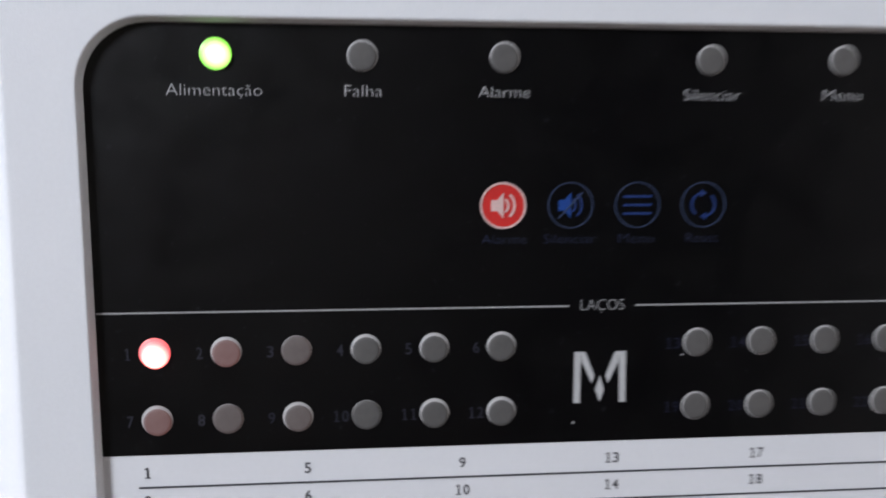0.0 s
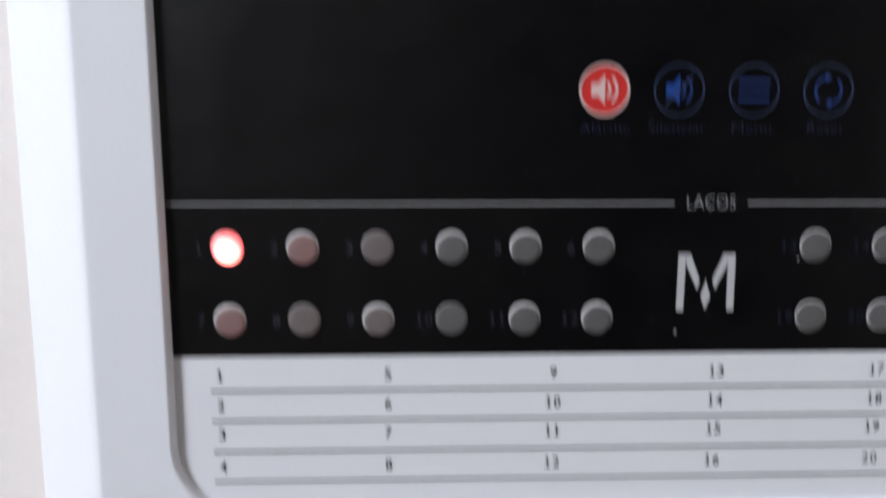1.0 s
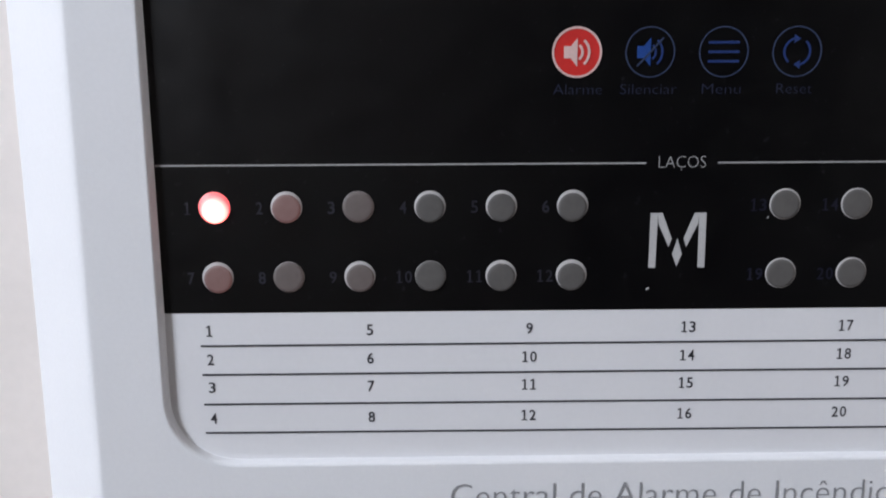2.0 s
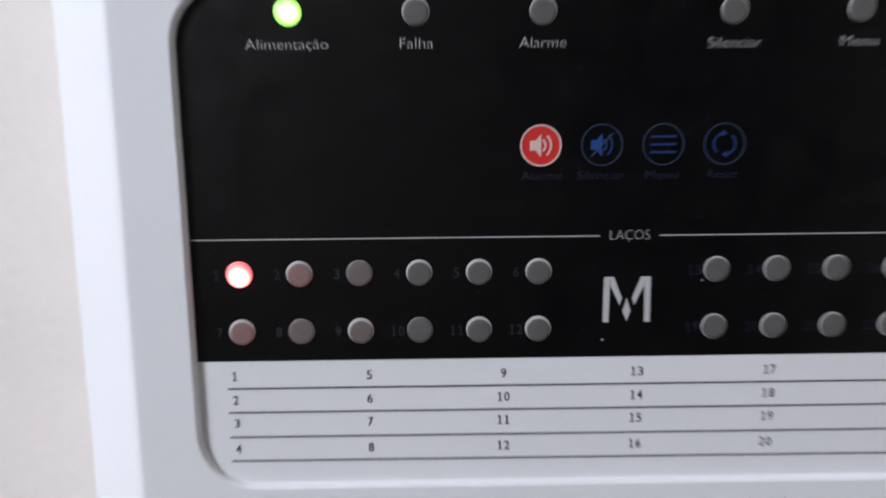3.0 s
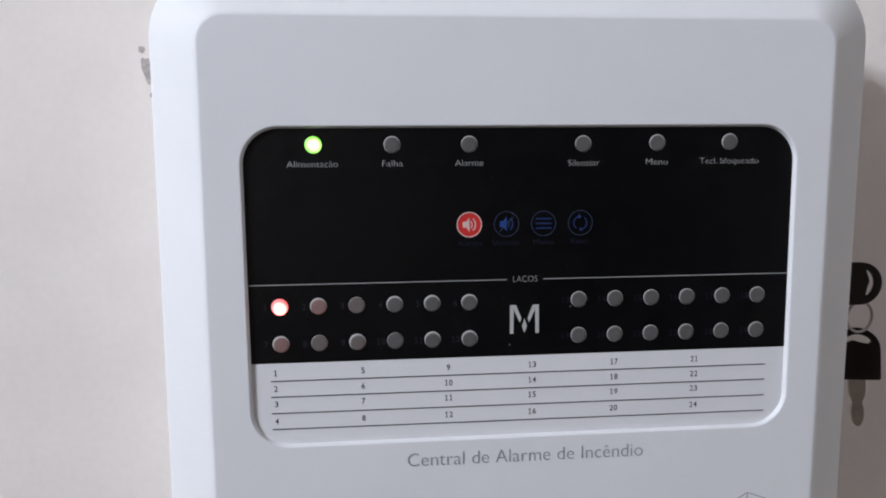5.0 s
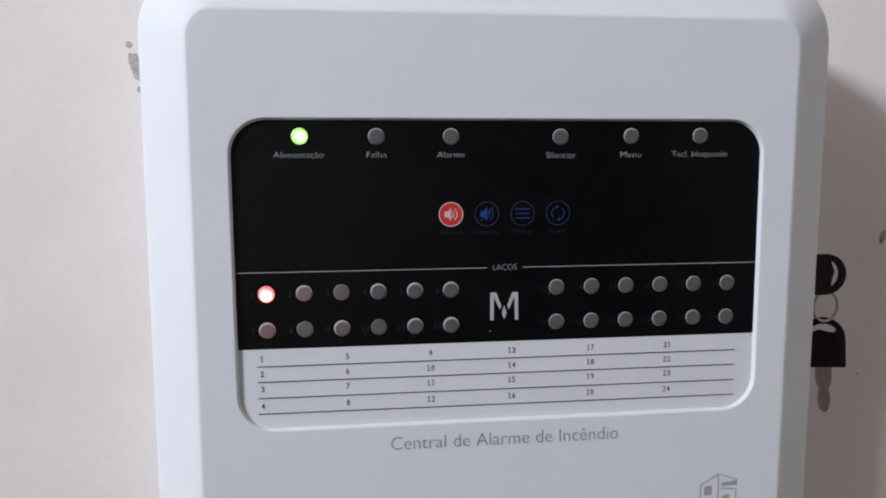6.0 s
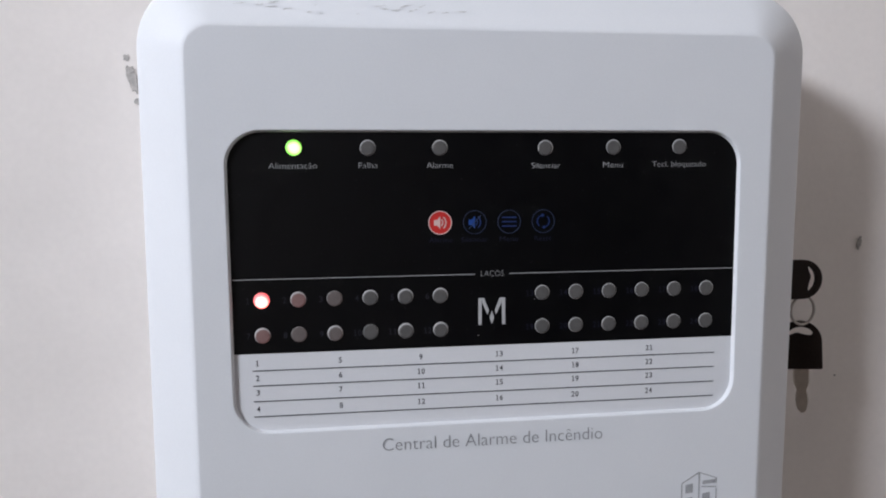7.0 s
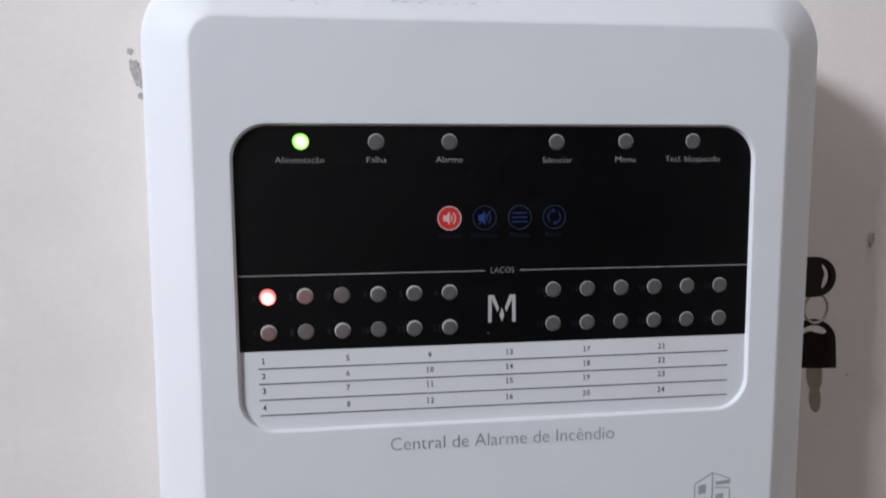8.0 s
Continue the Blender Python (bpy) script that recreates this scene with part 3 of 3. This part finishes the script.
rng = random.Random(7)
for x, rise, length, lean in ((0.003, 0.0125, 0.006, 0.3), (0.012, 0.0118, 0.005, 0.2), (0.018, 0.0110, 0.006, 0.1), (0.019, 0.0135, 0.005, 0.5), (0.026, 0.0098, 0.005, 0.4), (0.036, 0.0082, 0.003, 0.1),
                              (0.041, 0.0078, 0.003, 0.0), (0.039, 0.0125, 0.0015, 0.3), (0.059, 0.0078, 0.0016, 0.2), (0.070, 0.0128, 0.006, 0.25), (0.072, 0.0110, 0.005, -0.3), (0.078, 0.0105, 0.006, 0.3),
                              (0.083, 0.0130, 0.007, 0.35), (0.086, 0.0102, 0.0055, 0.6), (0.091, 0.0132, 0.004, 0.7), (0.095, 0.0095, 0.004, 0.4), (0.102, 0.0095, 0.0035, 0.3), (0.110, 0.0102, 0.006, 0.1)):
    x, rise, n = x - 0.010, rise - 0.0008, 7
    mid = [(x + length * (k / n - 0.5), rise + lean * length * (k / n - 0.5) * 0.6 + rng.uniform(-0.0003, 0.0003)) for k in range(n + 1)]
    half = [rng.uniform(0.0001, 0.0005) * math.sin(math.pi * (k + 0.6) / (n + 1.2)) for k in range(n + 1)]
    outline = [(a, b + h) for (a, b), h in zip(mid, half)] + [(a, b - h) for (a, b), h in zip(mid[::-1], half[::-1])]
    link_mesh("pen_stroke", [on_bevel(a, b) for a, b in outline], [tuple(range(len(outline)))], SCRIBBLE_INK, door, "faded grey pen stroke")

# ---- indicator lights ----
R_HOLE = 0.00385


def make_led(x, z, r, dx, dz, lens_mat, rim_mat, label, dome=0.00006):
    """A pale round seat in the film with the lens in it, which may sit a little low."""
    n = 28

    def circle(cx, cz, rad, y):
        return [(cx + rad * math.cos(2 * math.pi * k / n), y, cz + rad * math.sin(2 * math.pi * k / n)) for k in range(n)]

    seat = [circle(x, z, R_HOLE, 0.0006), circle(x, z, R_HOLE, -0.00012), circle(x, z, R_HOLE - 0.0001, -0.0002)]
    led = link_mesh("led", *loops_mesh(seat, True, True), rim_mat, alarm_panel, label, smooth_angle=50)
    lx, lz = x + dx, z + dz
    face = [circle(lx, lz, r, -0.0001), circle(lx, lz, r, -0.00035), circle(lx, lz, r - 0.0001, -0.00045), circle(lx, lz, r * 0.75, -0.00045 - dome * 0.5),
            circle(lx, lz, r * 0.4, -0.00045 - dome * 0.85), circle(lx, lz, r * 0.1, -0.00045 - dome)]
    link_mesh("lens", *loops_mesh(face, True, True), lens_mat, led, smooth_angle=60)
    return led


rng = random.Random(11)
FLUSH = {3, 8, 10}
for k in range(24):
    right, row, col = k >= 12, (k % 12) // 6, k % 6
    lx, lz = RIGHT + PITCH_RIGHT * col if right else PITCH * col, (ROW_A, ROW_B)[row]
    zone = k + 1
    if zone == 1:
        make_led(lx, lz, 0.00345, 0.0001, -0.00042, LENS_RED_LIT, RIM_RED_LIT, "lit red indicator light", 0.0016)
        continue
    if zone in FLUSH:
        r, dx, dz = 0.00381, 0.0, 0.0
    elif right:
        r, dx, dz = rng.uniform(0.00356, 0.00364), rng.uniform(-0.00008, 0.00008), rng.uniform(-0.00014, -0.00004)
    else:
        r, dx, dz = rng.uniform(0.00345, 0.00356), rng.uniform(-0.00008, 0.00012), rng.uniform(-0.00046, -0.00036)
    # lenses near zone 1 glow by emission for the light spilling over
    lens = LENS_SPILL if zone in (2, 7) else LENS_FAINT_SPILL if zone in (3, 8, 9) else LENS_GREY
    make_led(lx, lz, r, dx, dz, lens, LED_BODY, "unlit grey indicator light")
for k, (x, lift) in enumerate(((0.0172, -0.0001), (0.0526, -0.0002), (0.0880, -0.0002), (0.1415, -0.0003), (0.1771, 0.0), (0.2126, 0.0002))):
    if k == 0:
        make_led(x, ROW_TOP + lift, 0.00345, 0.0002, -0.00035, LENS_GREEN_LIT, RIM_GREEN_LIT, "lit green indicator light", 0.0014)
    else:
        make_led(x, ROW_TOP + lift, rng.uniform(0.00356, 0.00366), rng.uniform(-0.00015, 0.00005), rng.uniform(-0.00028, -0.00018), LENS_GREY, LED_BODY, "unlit grey indicator light")

# ---- lock and keys ----
LOCK_Y, LOCK_Z = 0.046, 1.3965


def disc_along_x(x0, x1, r, n=32, edge=0.0008):
    return [[(x, LOCK_Y + rr * math.cos(2 * math.pi * k / n), LOCK_Z + rr * math.sin(2 * math.pi * k / n)) for k in range(n)]
            for x, rr in ((x0, r), (x1 - edge, r), (x1, r - edge))]


link_mesh("lock", *loops_mesh(disc_along_x(OUTER["x1"] - 0.008, OUTER["x1"] + 0.0005, 0.0095), True, True), STEEL, alarm_panel, "steel cam lock in the side", smooth_angle=40)

BOW_W, BOW_L, BOW_T = 0.0240, 0.0303, 0.0028


def key_outline():
    """Head of a key in its own plane: u across, v along, from the flat shoulder at v = 0 to the rounded end."""
    out = [(-BOW_W / 2, 0.0008), (-BOW_W / 2 + 0.0008, 0.0), (BOW_W / 2 - 0.0008, 0.0), (BOW_W / 2, 0.0008)]
    for k in range(25):
        a = radians(180 * k / 24)
        out.append((BOW_W / 2 * math.cos(a), BOW_L - 0.0125 + 0.0125 * math.sin(a)))
    return out


def slot_outline():
    """The crescent hole near the rounded end."""
    cx, cz = 0.0, BOW_L - 0.0125
    outer = arc(cx, cz, 0.0088, 158, 32, 12)
    inner = [(u, v - 0.0045 * math.sin(math.pi * (k / 12) ** 0.8) ** 0.7 + 0.0010 * math.exp(-((k - 6.5) / 1.6) ** 2) - 0.0002) for k, (u, v) in enumerate(arc(cx, cz, 0.0086, 32, 158, 12))]
    return outer + inner


def make_key(label):
    """A key that hangs with its blade down: origin at the middle of the shoulder, u along x, v along z."""
    key = tagged(new("key"), label, "key", group="keys of the panel")
    bm = bmesh.new()
    head, hole = key_outline(), slot_outline()
    edges = []
    for pts in (head, hole):
        vs = [bm.verts.new((u, 0, v)) for u, v in pts]
        edges += [bm.edges.new((vs[i], vs[(i + 1) % len(vs)])) for i in range(len(vs))]
    bmesh.ops.triangle_fill(bm, edges=edges, use_beauty=True)
    made = bmesh.ops.extrude_face_region(bm, geom=bm.faces[:])
    bmesh.ops.translate(bm, vec=(0, BOW_T, 0), verts=[v for v in made["geom"] if isinstance(v, bmesh.types.BMVert)])
    bmesh.ops.translate(bm, vec=(0, -BOW_T / 2, 0), verts=bm.verts[:])
    bmesh.ops.recalc_face_normals(bm, faces=bm.faces[:])
    data = bpy.data.meshes.new("bow")
    bm.to_mesh(data)
    bm.free()
    data.materials.append(KEY_BLACK)
    bow = new("bow", data)
    bow.parent = key
    bevel = bow.modifiers.new("edge", "BEVEL")
    bevel.width, bevel.segments, bevel.limit_method, bevel.angle_limit = 0.0006, 2, "ANGLE", radians(50)
    half = [(0.0046, 0.0004), (0.0046, -0.0070), (0.0042, -0.0095), (0.0030, -0.0125), (0.0027, -0.0135), (0.0033, -0.0160), (0.0036, -0.0195), (0.0032, -0.0232), (0.0022, -0.0262), (0.0008, -0.0275)]
    outline = half + [(-u, v) for u, v in half[::-1]]
    loops = [[(u * k, y, v) for u, v in outline] for k, y in ((0.9, -0.0009), (1.0, -0.0005), (1.0, 0.0005), (0.9, 0.0009))]
    link_mesh("blade", *loops_mesh(loops, True, True), STEEL, key, "dull steel blade")
    return key


def ring_mesh(r, wire, n=40, m=8):
    return loops_mesh([[((r + wire * math.cos(2 * math.pi * j / m)) * math.cos(2 * math.pi * i / n), wire * math.sin(2 * math.pi * j / m), (r + wire * math.cos(2 * math.pi * j / m)) * math.sin(2 * math.pi * i / n))
                        for j in range(m)] for i in range(n + 1)])


hanging_key = make_key("black-headed steel key hanging from a ring")
inserted_key = copy_thing(hanging_key, pose(0.2978, LOCK_Y, LOCK_Z, 0, 90, 0))
tagged(inserted_key, "black-headed key inserted in the side lock")
hanging_key.matrix_basis = pose(0.3196, LOCK_Y + 0.004, 1.3398, 0, -3, -22)
key_ring = tagged(link_mesh("key_ring", *ring_mesh(0.0088, 0.0008), RING_STEEL, smooth_angle=80), "thin steel ring joining two keys", "key ring")
key_ring.matrix_basis = pose(0.3172, LOCK_Y + 0.001, 1.3772, 0, 0, 10)
